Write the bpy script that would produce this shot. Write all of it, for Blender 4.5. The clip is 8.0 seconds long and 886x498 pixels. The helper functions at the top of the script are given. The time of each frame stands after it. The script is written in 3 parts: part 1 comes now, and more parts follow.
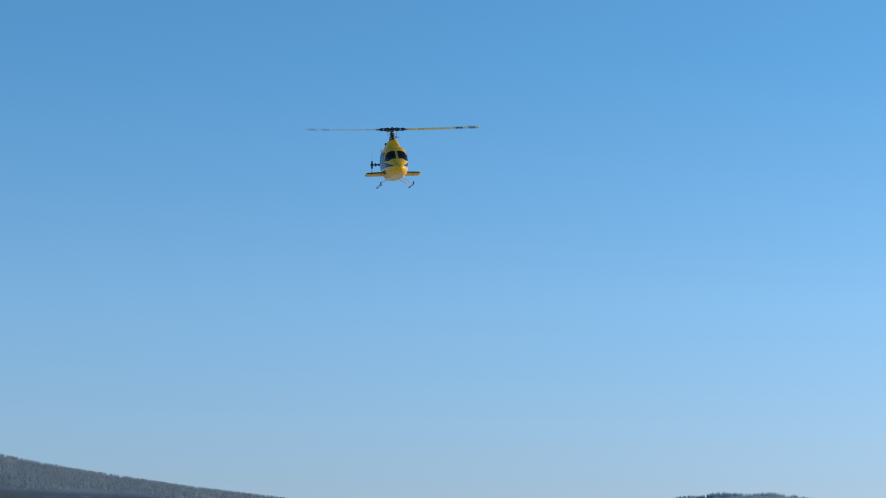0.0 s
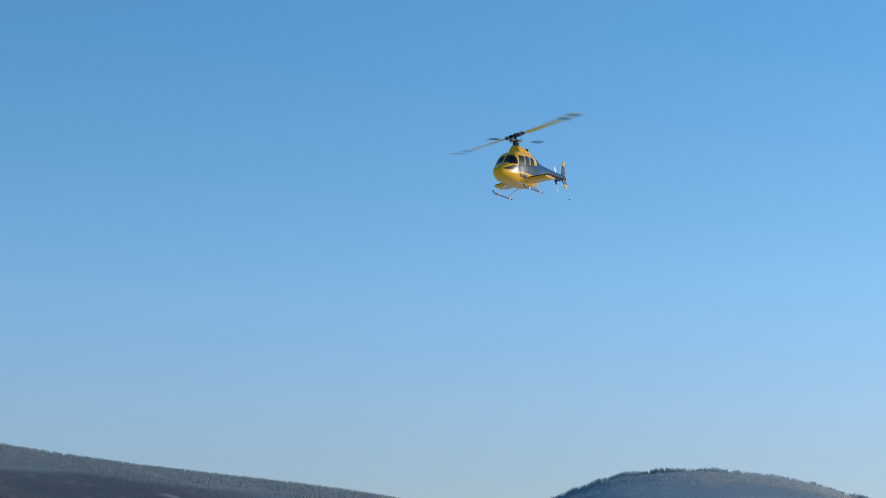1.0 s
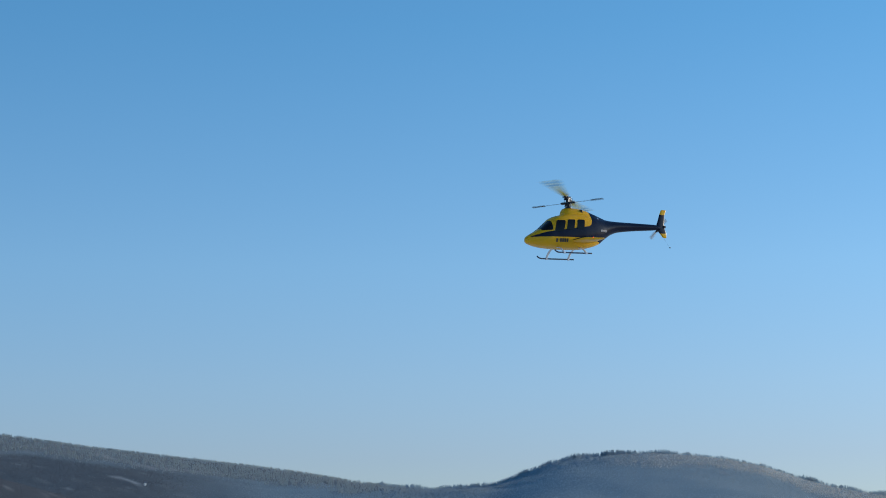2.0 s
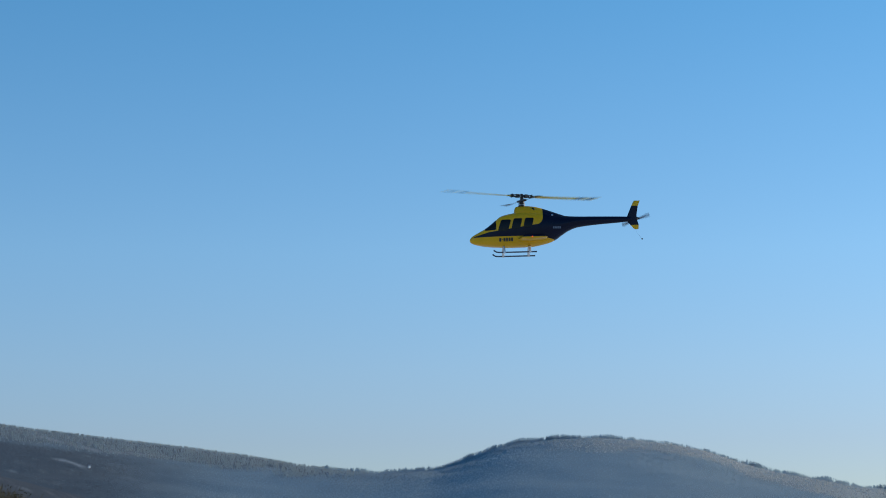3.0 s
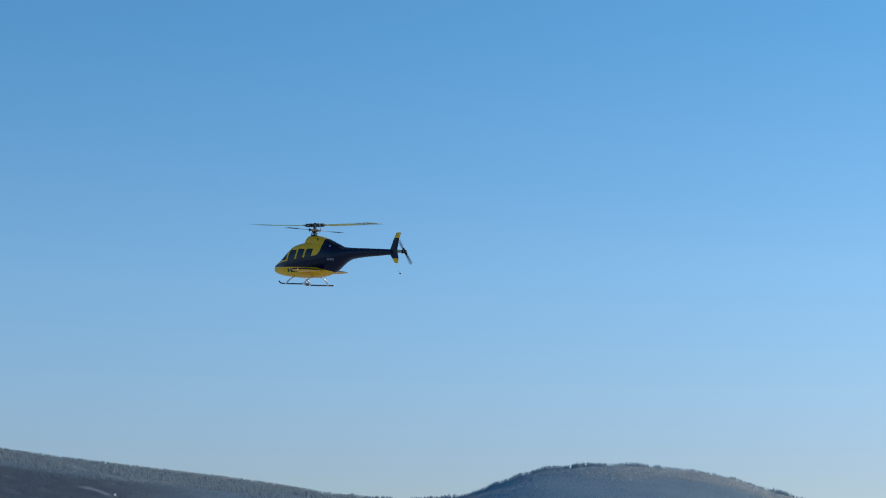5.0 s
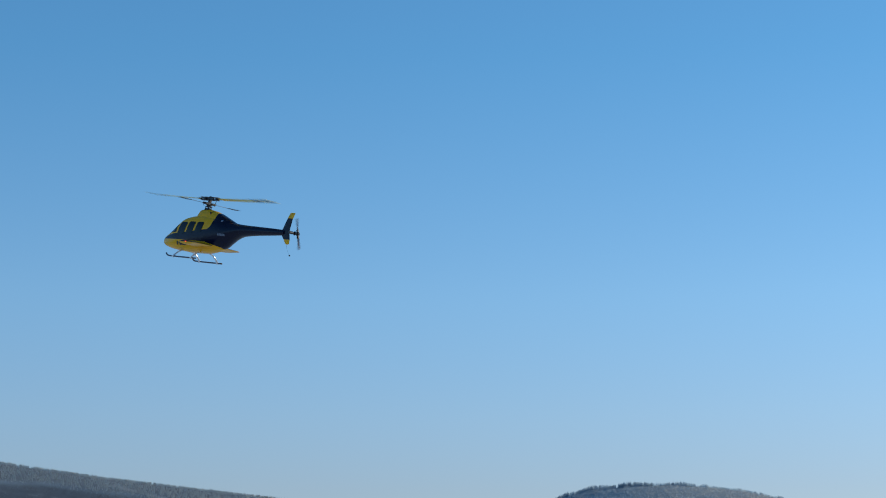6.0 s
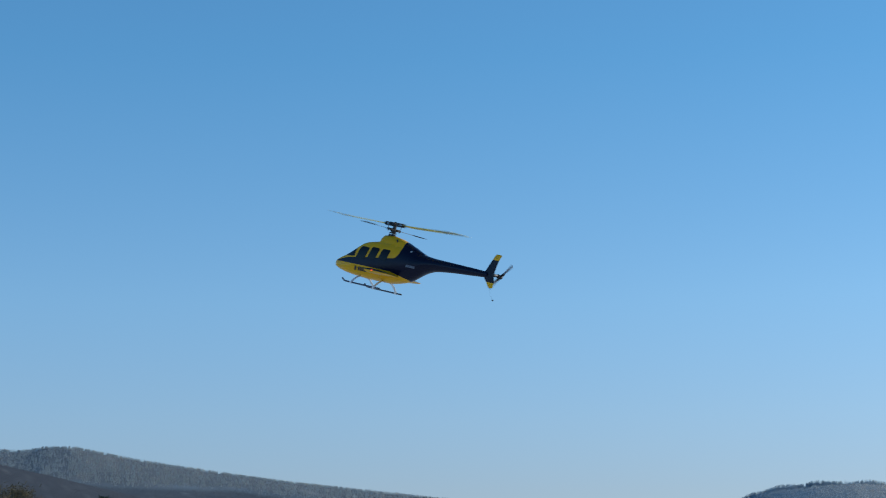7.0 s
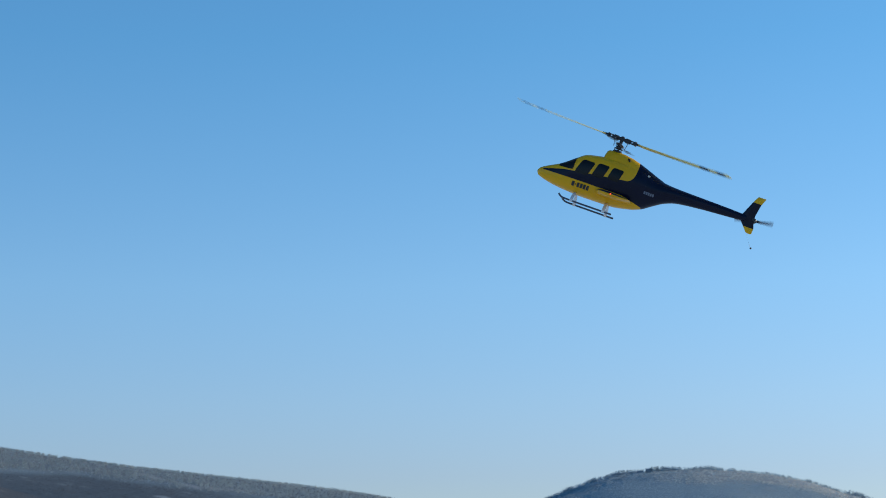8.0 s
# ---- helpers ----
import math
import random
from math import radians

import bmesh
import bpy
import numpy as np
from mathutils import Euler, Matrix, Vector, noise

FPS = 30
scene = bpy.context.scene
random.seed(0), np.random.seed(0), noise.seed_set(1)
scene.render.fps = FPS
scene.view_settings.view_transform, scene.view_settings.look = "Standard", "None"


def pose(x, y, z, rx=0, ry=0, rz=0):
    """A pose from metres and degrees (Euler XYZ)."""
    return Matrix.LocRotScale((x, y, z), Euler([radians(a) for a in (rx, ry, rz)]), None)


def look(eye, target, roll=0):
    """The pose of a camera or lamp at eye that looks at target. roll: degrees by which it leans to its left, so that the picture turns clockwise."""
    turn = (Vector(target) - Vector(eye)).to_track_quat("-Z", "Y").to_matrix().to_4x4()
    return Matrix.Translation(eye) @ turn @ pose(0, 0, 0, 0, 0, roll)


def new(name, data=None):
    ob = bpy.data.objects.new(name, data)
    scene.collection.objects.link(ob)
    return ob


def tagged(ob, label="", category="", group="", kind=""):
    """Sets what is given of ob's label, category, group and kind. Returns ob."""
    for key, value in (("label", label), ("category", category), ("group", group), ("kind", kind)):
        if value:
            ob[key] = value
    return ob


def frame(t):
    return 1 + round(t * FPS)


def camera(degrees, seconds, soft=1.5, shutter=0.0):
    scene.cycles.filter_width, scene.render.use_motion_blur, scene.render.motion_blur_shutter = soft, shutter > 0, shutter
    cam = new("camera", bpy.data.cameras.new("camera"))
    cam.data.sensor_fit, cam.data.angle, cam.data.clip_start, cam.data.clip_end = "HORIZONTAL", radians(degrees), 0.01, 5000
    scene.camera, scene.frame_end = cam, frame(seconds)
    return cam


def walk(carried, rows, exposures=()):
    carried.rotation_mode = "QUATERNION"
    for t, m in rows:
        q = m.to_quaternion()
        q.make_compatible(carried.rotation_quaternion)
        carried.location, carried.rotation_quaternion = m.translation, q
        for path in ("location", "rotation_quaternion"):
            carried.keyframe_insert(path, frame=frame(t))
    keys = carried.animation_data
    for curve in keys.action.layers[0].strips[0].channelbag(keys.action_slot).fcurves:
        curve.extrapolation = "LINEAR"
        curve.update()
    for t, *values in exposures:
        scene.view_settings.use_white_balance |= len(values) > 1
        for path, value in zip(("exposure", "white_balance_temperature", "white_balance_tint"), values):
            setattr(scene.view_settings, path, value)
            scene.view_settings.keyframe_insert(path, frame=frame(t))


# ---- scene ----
cam = camera(24.0, 8.0, soft=1.0, shutter=0.09)
walk(cam, [
    (0.0, pose(0, 0, 1.7, 101.152, -0.097, 4.110)),
    (0.2, pose(0, 0, 1.7, 100.833, 0.144, 3.656)),
    (0.5, pose(0, 0, 1.7, 100.633, -0.044, 3.327)),
    (0.8, pose(0, 0, 1.7, 100.510, 0.343, 2.992)),
    (1.0, pose(0, 0, 1.7, 100.508, 0.241, 2.612)),
    (1.2, pose(0, 0, 1.7, 100.399, 0.571, 2.353)),
    (2.3, pose(0, 0, 1.7, 99.724, 0.092, 0.555)),
    (2.5, pose(0, 0, 1.7, 99.530, 0.102, 0.023)),
    (3.0, pose(0, 0, 1.7, 99.568, 0.219, -0.230)),
    (3.5, pose(0, 0, 1.7, 99.673, 0.325, -0.574)),
    (4.0, pose(0, 0, 1.7, 99.467, 0.479, -0.602)),
    (4.5, pose(0, 0, 1.7, 99.947, 0.309, -0.196)),
    (4.7, pose(0, 0, 1.7, 100.137, 0.280, -0.045)),
    (5.8, pose(0, 0, 1.7, 100.735, -0.133, 1.958)),
    (6.0, pose(0, 0, 1.7, 100.881, 0.197, 1.730)),
    (6.2, pose(0, 0, 1.7, 101.010, 0.263, 1.677)),
    (6.5, pose(0, 0, 1.7, 101.339, 0.681, 2.915)),
    (6.8, pose(0, 0, 1.7, 101.329, 0.474, 5.232)),
    (7.0, pose(0, 0, 1.7, 100.958, 0.433, 6.809)),
    (7.2, pose(0, 0, 1.7, 100.572, 0.033, 8.130)),
    (7.3, pose(0, 0, 1.7, 100.415, 0.141, 8.182)),
    (7.4, pose(0, 0, 1.7, 100.314, 0.233, 8.048)),
    (7.5, pose(0, 0, 1.7, 100.239, 0.280, 7.464)),
    (7.6, pose(0, 0, 1.7, 100.129, 0.413, 6.812)),
    (7.7, pose(0, 0, 1.7, 100.116, 0.477, 6.076)),
    (7.8, pose(0, 0, 1.7, 100.160, 0.539, 5.107)),
    (7.9, pose(0, 0, 1.7, 100.305, 0.639, 3.972)),
    (8.0, pose(0, 0, 1.7, 100.506, 0.618, 2.516)),
], ((0.0, 0.24), (0.5, 0.24), (1.0, 0.19), (2.5, 0.14), (3.0, 0.165), (3.5, 0.16), (4.5, 0.15), (6.0, 0.15), (7.0, 0.21), (7.5, 0.26), (8.0, 0.29)))

# ---- world, sun, exposure ----
SUN_AZ, SUN_EL = radians(69), radians(14)
world = bpy.data.worlds.new("sky")
scene.world = world
world.use_nodes = True
wn, wl = world.node_tree.nodes, world.node_tree.links
wn.clear()
sky = wn.new("ShaderNodeTexSky")
sky.sky_type, sky.sun_disc = "NISHITA", False
sky.sun_elevation, sky.sun_rotation = SUN_EL, SUN_AZ
sky.altitude, sky.air_density, sky.dust_density, sky.ozone_density = 300, 1.0, 0.6, 1.6
bg = wn.new("ShaderNodeBackground")
bg.inputs["Strength"].default_value = 0.168
wout = wn.new("ShaderNodeOutputWorld")
tint = wn.new("ShaderNodeMix")
tint.data_type, tint.blend_type = "RGBA", "MULTIPLY"
tint.inputs[0].default_value = 1.0
geo = wn.new("ShaderNodeTexCoord")
split = wn.new("ShaderNodeSeparateXYZ")
ramp = wn.new("ShaderNodeValToRGB")
wl.new(geo.outputs["Generated"], split.inputs[0])
wl.new(split.outputs[2], ramp.inputs[0])
HAZE = ((0.0, (0.48, 0.55, 0.74)), (0.075, (0.49, 0.56, 0.79)), (0.11, (0.51, 0.63, 0.85)), (0.165, (0.50, 0.71, 0.93)), (0.28, (0.36, 0.71, 0.95)), (0.7, (0.36, 0.70, 0.94)))
while len(ramp.color_ramp.elements) < len(HAZE):
    ramp.color_ramp.elements.new(0.5)
for e, (at, c) in zip(ramp.color_ramp.elements, HAZE):
    e.position, e.color = at, (*c, 1)
wl.new(ramp.outputs[0], tint.inputs[7])
wl.new(sky.outputs[0], tint.inputs[6])
wl.new(tint.outputs[2], bg.inputs[0])
wl.new(bg.outputs[0], wout.inputs[0])
sun = new("sun", bpy.data.lights.new("sun", "SUN"))
sun.data.energy, sun.data.angle, sun.data.color = 2.6, radians(0.5), (1.0, 0.9, 0.76)
sun.matrix_world = look((math.sin(SUN_AZ) * 50, math.cos(SUN_AZ) * 50, math.tan(SUN_EL) * 50), (0, 0, 0))


# ---- materials ----
class Nodes:
    """A small helper round one node material."""

    def __init__(self, name, rough=0.5, metal=0.0, coat=0.0):
        self.mat = bpy.data.materials.new(name)
        self.mat.use_nodes = True
        self.n, self.l = self.mat.node_tree.nodes, self.mat.node_tree.links
        self.b = self.n["Principled BSDF"]
        self.b.inputs["Roughness"].default_value, self.b.inputs["Metallic"].default_value = rough, metal
        self.b.inputs["Coat Weight"].default_value = coat
        self.b.inputs["Coat Roughness"].default_value = 0.06

    def math(self, op, a, b=0.0):
        m = self.n.new("ShaderNodeMath")
        m.operation = op
        for k, v in ((0, a), (1, b)):
            if isinstance(v, (int, float)):
                m.inputs[k].default_value = v
            else:
                self.l.new(v, m.inputs[k])
        return m.outputs[0]

    def noise(self, scale, detail=4.0):
        t = self.n.new("ShaderNodeTexCoord")
        x = self.n.new("ShaderNodeTexNoise")
        x.inputs["Scale"].default_value, x.inputs["Detail"].default_value = scale, detail
        self.l.new(t.outputs["Object"], x.inputs["Vector"])
        return x.outputs[0]

    def mix(self, f, a, b):
        m = self.n.new("ShaderNodeMix")
        m.data_type = "RGBA"
        for k, v in ((0, f), (6, a), (7, b)):
            if isinstance(v, (int, float)):
                m.inputs[k].default_value = v
            elif isinstance(v, tuple):
                m.inputs[k].default_value = (*v, 1)
            else:
                self.l.new(v, m.inputs[k])
        return m.outputs[2]

    def step(self, v, at, soft):
        r = self.n.new("ShaderNodeMapRange")
        r.inputs[1].default_value, r.inputs[2].default_value = at - soft, at + soft
        self.l.new(v, r.inputs[0])
        return r.outputs[0]

    def colour(self, c):
        if isinstance(c, tuple):
            self.b.inputs["Base Color"].default_value = (*c, 1)
        else:
            self.l.new(c, self.b.inputs["Base Color"])

    def bump(self, h, strength, dist):
        b = self.n.new("ShaderNodeBump")
        b.inputs["Strength"].default_value, b.inputs["Distance"].default_value = strength, dist
        self.l.new(h, b.inputs["Height"])
        self.l.new(b.outputs[0], self.b.inputs["Normal"])


YELLOW, NAVY = (0.83, 0.415, 0.011), (0.0022, 0.0038, 0.018)


def plain(name, a, b, rough, metal=0.0, scale=30.0, coat=0.0):
    m = Nodes(name, rough, metal, coat)
    n = m.noise(scale)
    m.colour(m.mix(m.step(n, 0.5, 0.25), a, b))
    m.bump(n, 0.08, 0.002)
    return m.mat


def paint_scheme():
    """Glossy two-colour livery laid out along the hull: yellow chin, navy flank band, yellow cabin roof and cowling."""
    m = Nodes("hull_paint", 0.28, 0.0, 0.06)
    t = m.n.new("ShaderNodeTexCoord")
    s = m.n.new("ShaderNodeSeparateXYZ")
    m.l.new(t.outputs["Object"], s.inputs[0])
    x, z = s.outputs[0], s.outputs[2]
    # roof: above a line that rises aft, closed behind by a rounded end
    line = m.math("ADD", m.math("MULTIPLY", x, 0.14), m.math("SUBTRACT", z, 0.158))
    line = m.math("ADD", line, m.math("MULTIPLY", m.math("MAXIMUM", m.math("SUBTRACT", x, 0.27), 0.0), 0.12))
    ex = m.math("DIVIDE", m.math("SUBTRACT", -0.066, x), 0.107)
    ez = m.math("DIVIDE", m.math("SUBTRACT", z, 0.265), 0.098)
    ex = m.math("MAXIMUM", ex, 0.0)
    lobe = m.math("SUBTRACT", 1.0, m.math("ADD", m.math("POWER", ex, 3.0), m.math("POWER", m.math("ABSOLUTE", ez), 3.0)))
    lobe = m.math("MAXIMUM", lobe, m.math("MULTIPLY", m.math("ADD", x, 0.066), 20.0))
    roof = m.math("MINIMUM", m.step(line, 0, 0.0006), m.step(lobe, 0, 0.01))
    # chin: below a level line that drops away aft
    drop = m.math("MULTIPLY", m.math("MAXIMUM", m.math("SUBTRACT", -0.13, x), 0.0), 0.22)
    rise = m.math("MULTIPLY", m.math("MAXIMUM", m.math("SUBTRACT", x, 0.388), 0.0), 1.1)
    low = m.math("SUBTRACT", m.math("ADD", m.math("SUBTRACT", 0.082, drop), rise), z)
    chin = m.math("MINIMUM", m.step(low, 0, 0.0006), m.step(x, -0.262, 0.001))
    both = m.math("MAXIMUM", roof, chin)
    n = m.noise(9.0)
    y = m.mix(m.step(n, 0.5, 0.3), YELLOW, (0.79, 0.385, 0.011))
    d = m.mix(m.step(n, 0.5, 0.3), NAVY, (0.003, 0.005, 0.022))
    m.colour(m.mix(both, d, y))
    m.l.new(m.math("ADD", m.math("MULTIPLY", m.noise(40.0), 0.08), 0.22), m.b.inputs["Roughness"])
    m.b.inputs["Specular IOR Level"].default_value = 0.2
    return m.mat


def banded(name, base, band, stripes, axis=0, rough=0.35):
    """Paint with bands across one axis: stripes of (from, to) in metres of that axis' size."""
    m = Nodes(name, rough, 0.0, 0.05)
    m.b.inputs["Specular IOR Level"].default_value = 0.25
    t = m.n.new("ShaderNodeTexCoord")
    s = m.n.new("ShaderNodeSeparateXYZ")
    m.l.new(t.outputs["Object"], s.inputs[0])
    v = s.outputs[axis]
    f = 0.0
    for a, b in stripes:
        k = m.math("MINIMUM", m.step(v, a, 0.0006), m.math("SUBTRACT", 1.0, m.step(v, b, 0.0006)))
        f = m.math("MAXIMUM", f, k)
    n = m.noise(25.0)
    m.colour(m.mix(f, m.mix(m.step(n, 0.5, 0.3), base, tuple(c * 0.85 for c in base)), band))
    return m.mat


HULL = paint_scheme()
BLACK = plain("black_plastic", (0.012, 0.012, 0.014), (0.02, 0.02, 0.022), 0.45)
GLASS = plain("tinted_window", (0.004, 0.004, 0.005), (0.007, 0.007, 0.008), 0.2)
GLASS.node_tree.nodes["Principled BSDF"].inputs["Specular IOR Level"].default_value = 0.25
STEEL = plain("dull_steel", (0.24, 0.245, 0.255), (0.17, 0.175, 0.185), 0.42, 1.0)
ALLOY = plain("brushed_alloy", (0.75, 0.76, 0.78), (0.6, 0.61, 0.63), 0.35, 1.0)
TUBE = plain("dark_tube_paint", (0.03, 0.05, 0.09), (0.04, 0.06, 0.10), 0.25, coat=0.4)
LEG = plain("polished_leg", (0.80, 0.80, 0.81), (0.70, 0.70, 0.72), 0.22, coat=0.8)
WHITE = plain("grey_blade", (0.28, 0.30, 0.33), (0.34, 0.36, 0.39), 0.3)
GREY = plain("grey_lettering", (0.15, 0.165, 0.21), (0.12, 0.135, 0.18), 0.4)
WALL = plain("white_render", (0.8, 0.8, 0.78), (0.72, 0.72, 0.7), 0.8)
BLADE = banded("blade_paint", (0.86, 0.71, 0.20), (0.03, 0.03, 0.032), ((0.522, 0.582), (0.632, 0.688)), 0, 0.6)
FIN = banded("fin_paint", NAVY, YELLOW, ((0.318, 0.5), (-0.5, 0.160)), 2, 0.3)
SPONSON = banded("sponson_paint", YELLOW, NAVY, ((0.058, 0.5),), 2, 0.3)
GLOW = Nodes("red_lamp_glow", 0.3)
GLOW.colour((0.6, 0.02, 0.01))
GLOW.b.inputs["Emission Color"].default_value = (1, 0.08, 0.02, 1)
GLOW.b.inputs["Emission Strength"].default_value = 1.9
GLOW = GLOW.mat


def woods(name, a, b, rough=0.9, through_light=0.5, canopy=0.6):
    """Foliage: a colour of its own for each clump, part of the light passing through."""
    m = Nodes(name, rough)
    g = m.n.new("ShaderNodeNewGeometry")
    c = m.mix(g.outputs["Random Per Island"], a, b)
    m.colour(c)
    m.b.inputs["Specular IOR Level"].default_value = 0.1
    # shade each small crown partly as one closed canopy
    up = m.n.new("ShaderNodeVectorMath")
    up.operation = "MULTIPLY_ADD"
    up.inputs[1].default_value = (1 - canopy,) * 3
    up.inputs[2].default_value = (0, 0, canopy)
    unit = m.n.new("ShaderNodeVectorMath")
    unit.operation = "NORMALIZE"
    m.l.new(g.outputs["Normal"], up.inputs[0])
    m.l.new(up.outputs[0], unit.inputs[0])
    m.l.new(unit.outputs[0], m.b.inputs["Normal"])
    t = m.n.new("ShaderNodeBsdfTranslucent")
    x = m.n.new("ShaderNodeMixShader")
    x.inputs[0].default_value = through_light
    m.l.new(c, t.inputs[0])
    m.l.new(m.b.outputs[0], x.inputs[1])
    m.l.new(t.outputs[0], x.inputs[2])
    m.l.new(x.outputs[0], m.n["Material Output"].inputs[0])
    return m.mat


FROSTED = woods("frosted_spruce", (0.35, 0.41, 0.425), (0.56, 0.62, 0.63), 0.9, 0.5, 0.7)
# distance haze is put into the next three woods as pale blue
SPRUCE = woods("hazed_spruce", (0.42, 0.52, 0.58), (0.45, 0.55, 0.61), 0.9, 0.5, 0.95)
HAZED_CREST = woods("hazed_crest_spruce", (0.36, 0.50, 0.60), (0.45, 0.60, 0.70), 0.9, 0.5, 0.88)
MIXED = woods("hazed_mixed_woods", (0.27, 0.315, 0.35), (0.295, 0.34, 0.375), 0.9, 0.5, 0.95)
# sunlight on the domed hill's crest is put into this colour
SUNLIT_TAN = woods("sunlit_tan_woods", (0.62, 0.66, 0.66), (0.80, 0.81, 0.78), 0.9, 0.5, 0.85)
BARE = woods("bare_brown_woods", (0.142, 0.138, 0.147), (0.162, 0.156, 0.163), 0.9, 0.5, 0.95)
TWIGS = woods("winter_twigs", (0.100, 0.083, 0.050), (0.150, 0.122, 0.074), 0.9, 0.2, 0.2)
NEEDLES = woods("dark_needles", (0.03, 0.045, 0.034), (0.065, 0.085, 0.06), 0.7, 0.2, 0.1)
BARK = plain("bark", (0.05, 0.04, 0.03), (0.09, 0.07, 0.055), 0.9, 0, 12)


def ground_material():
    """Meadow, and on the hills the closed forest floor and canopy between the single trees."""
    m = Nodes("winter_land", 0.95)
    m.b.inputs["Specular IOR Level"].default_value = 0.1

    def cover(name):
        t = m.n.new("ShaderNodeAttribute")
        t.attribute_name = name
        return t.outputs["Fac"]

    n1, n2, n3 = m.noise(0.012, 4.0), m.noise(0.09, 4.0), m.noise(0.3, 2.0)
    grain = m.math("ADD", m.math("MULTIPLY", n2, 0.55), m.math("ADD", m.math("MULTIPLY", n1, 0.30), m.math("MULTIPLY", n3, 0.15)))
    g = m.step(grain, 0.5, 0.16)
    # base forest colour holds the pale blue of distance haze
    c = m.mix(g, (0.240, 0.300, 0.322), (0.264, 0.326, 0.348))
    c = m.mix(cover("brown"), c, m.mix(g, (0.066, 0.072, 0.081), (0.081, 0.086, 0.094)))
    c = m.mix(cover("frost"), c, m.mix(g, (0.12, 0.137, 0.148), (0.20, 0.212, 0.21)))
    # tan lightens the domed hill's crest as if the sun struck it
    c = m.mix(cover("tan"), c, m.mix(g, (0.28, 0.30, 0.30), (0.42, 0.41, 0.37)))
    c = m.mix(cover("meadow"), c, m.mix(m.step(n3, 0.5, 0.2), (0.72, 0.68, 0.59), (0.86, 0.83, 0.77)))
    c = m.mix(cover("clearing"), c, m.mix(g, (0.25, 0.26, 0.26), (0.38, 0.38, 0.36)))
    m.colour(c)
    m.bump(n2, 0.25, 0.5)
    return m.mat


GROUND = ground_material()

# ---- building helpers ----


def part(name, bm, material, parent=None, label=""):
    me = bpy.data.meshes.new(name)
    bm.normal_update()
    bm.to_mesh(me)
    bm.free()
    me.materials.append(material)
    ob = new(name, me)
    ob.parent = parent
    if label:
        ob["label"] = label
    return ob


def smooth(ob, angle=40):
    me = ob.data
    me.polygons.foreach_set("use_smooth", [True] * len(me.polygons))
    me.set_sharp_from_angle(angle=radians(angle))
    return ob


def skin(bm, rings, caps=True, closed=True):
    """Quads between rings of equal length."""
    vs = [[bm.verts.new(p) for p in r] for r in rings]
    n = len(vs[0])
    for a, b in zip(vs, vs[1:]):
        for i in range(n if closed else n - 1):
            j = (i + 1) % n
            bm.faces.new((a[i], a[j], b[j], b[i]))
    if caps:
        bm.faces.new(vs[0][::-1])
        bm.faces.new(vs[-1])
    bmesh.ops.recalc_face_normals(bm, faces=bm.faces)
    return bm


def tube(points, radius, sides=10):
    """A round bar along a line of points; radius may be one number or one for each point."""
    pts = [Vector(p) for p in points]
    rr = radius if isinstance(radius, (list, tuple)) else [radius] * len(pts)
    rings = []
    up = Vector((0.31, 0.2, 0.93))
    for i, p in enumerate(pts):
        d = (pts[min(i + 1, len(pts) - 1)] - pts[max(i - 1, 0)]).normalized()
        a = d.cross(up if abs(d.dot(up)) < 0.95 else Vector((1, 0, 0))).normalized()
        b = d.cross(a)
        rings.append([p + (a * math.cos(k * math.tau / sides) + b * math.sin(k * math.tau / sides)) * rr[i] for k in range(sides)])
    return skin(bmesh.new(), rings)


def merge(*bms):
    out = bmesh.new()
    for b in bms:
        me = bpy.data.meshes.new("tmp")
        b.to_mesh(me)
        b.free()
        out.from_mesh(me)
        bpy.data.meshes.remove(me)
    return out


def block(x0, x1, y0, y1, z0, z1, bevel=0.0):
    bm = bmesh.new()
    bmesh.ops.create_cube(bm, size=1.0)
    bmesh.ops.scale(bm, vec=(x1 - x0, y1 - y0, z1 - z0), verts=bm.verts)
    bmesh.ops.translate(bm, vec=((x0 + x1) / 2, (y0 + y1) / 2, (z0 + z1) / 2), verts=bm.verts)
    if bevel:
        bmesh.ops.bevel(bm, geom=bm.edges[:], offset=bevel, segments=2, affect="EDGES")
    return bm


# ---- terrain ----
# crest of the hills: bearing (degrees left of straight ahead) and height angle (degrees) of the ground there
CREST = (
    (-40.00, 1.20), (-25.00, 2.00), (-16.00, 2.70), (-12.50, 2.89), (-11.50, 2.95), (-10.50, 3.17),
    (-9.50, 3.35), (-8.50, 3.62), (-7.50, 3.98), (-6.50, 4.20), (-5.50, 4.33), (-4.50, 4.40),
    (-3.50, 4.37), (-2.50, 4.29), (-2.00, 4.21), (-1.50, 4.06), (-1.00, 3.88), (-0.50, 3.67),
    (0.00, 3.52), (0.70, 3.52), (1.50, 3.43), (2.50, 3.53), (3.50, 3.62), (5.00, 3.88),
    (6.50, 4.08), (8.00, 4.25), (9.50, 4.42), (11.00, 4.59), (12.50, 4.79), (13.50, 4.93),
    (14.50, 5.08), (15.50, 5.25), (16.30, 5.41), (16.80, 5.50), (17.20, 5.50), (17.60, 5.50),
    (18.00, 5.41), (18.40, 5.39), (19.00, 5.43), (20.00, 5.51), (21.00, 5.47), (24.00, 5.00),
    (30.00, 4.20), (45.00, 2.00),
)
_cb = np.array([c[0] for c in CREST])
_ce = np.array([c[1] for c in CREST])


def crest_angle(b):
    return np.interp(b, _cb, _ce)


def broad_crest(b):
    """The crest's height angle without its small dips, for the slopes below it."""
    return float(np.mean([crest_angle(b + d) for d in (-6.0, -5.0, -4.0, -3.0, -2.0, -1.0, 0.0, 1.0, 2.0, 3.0, 4.0, 5.0, 6.0)]))


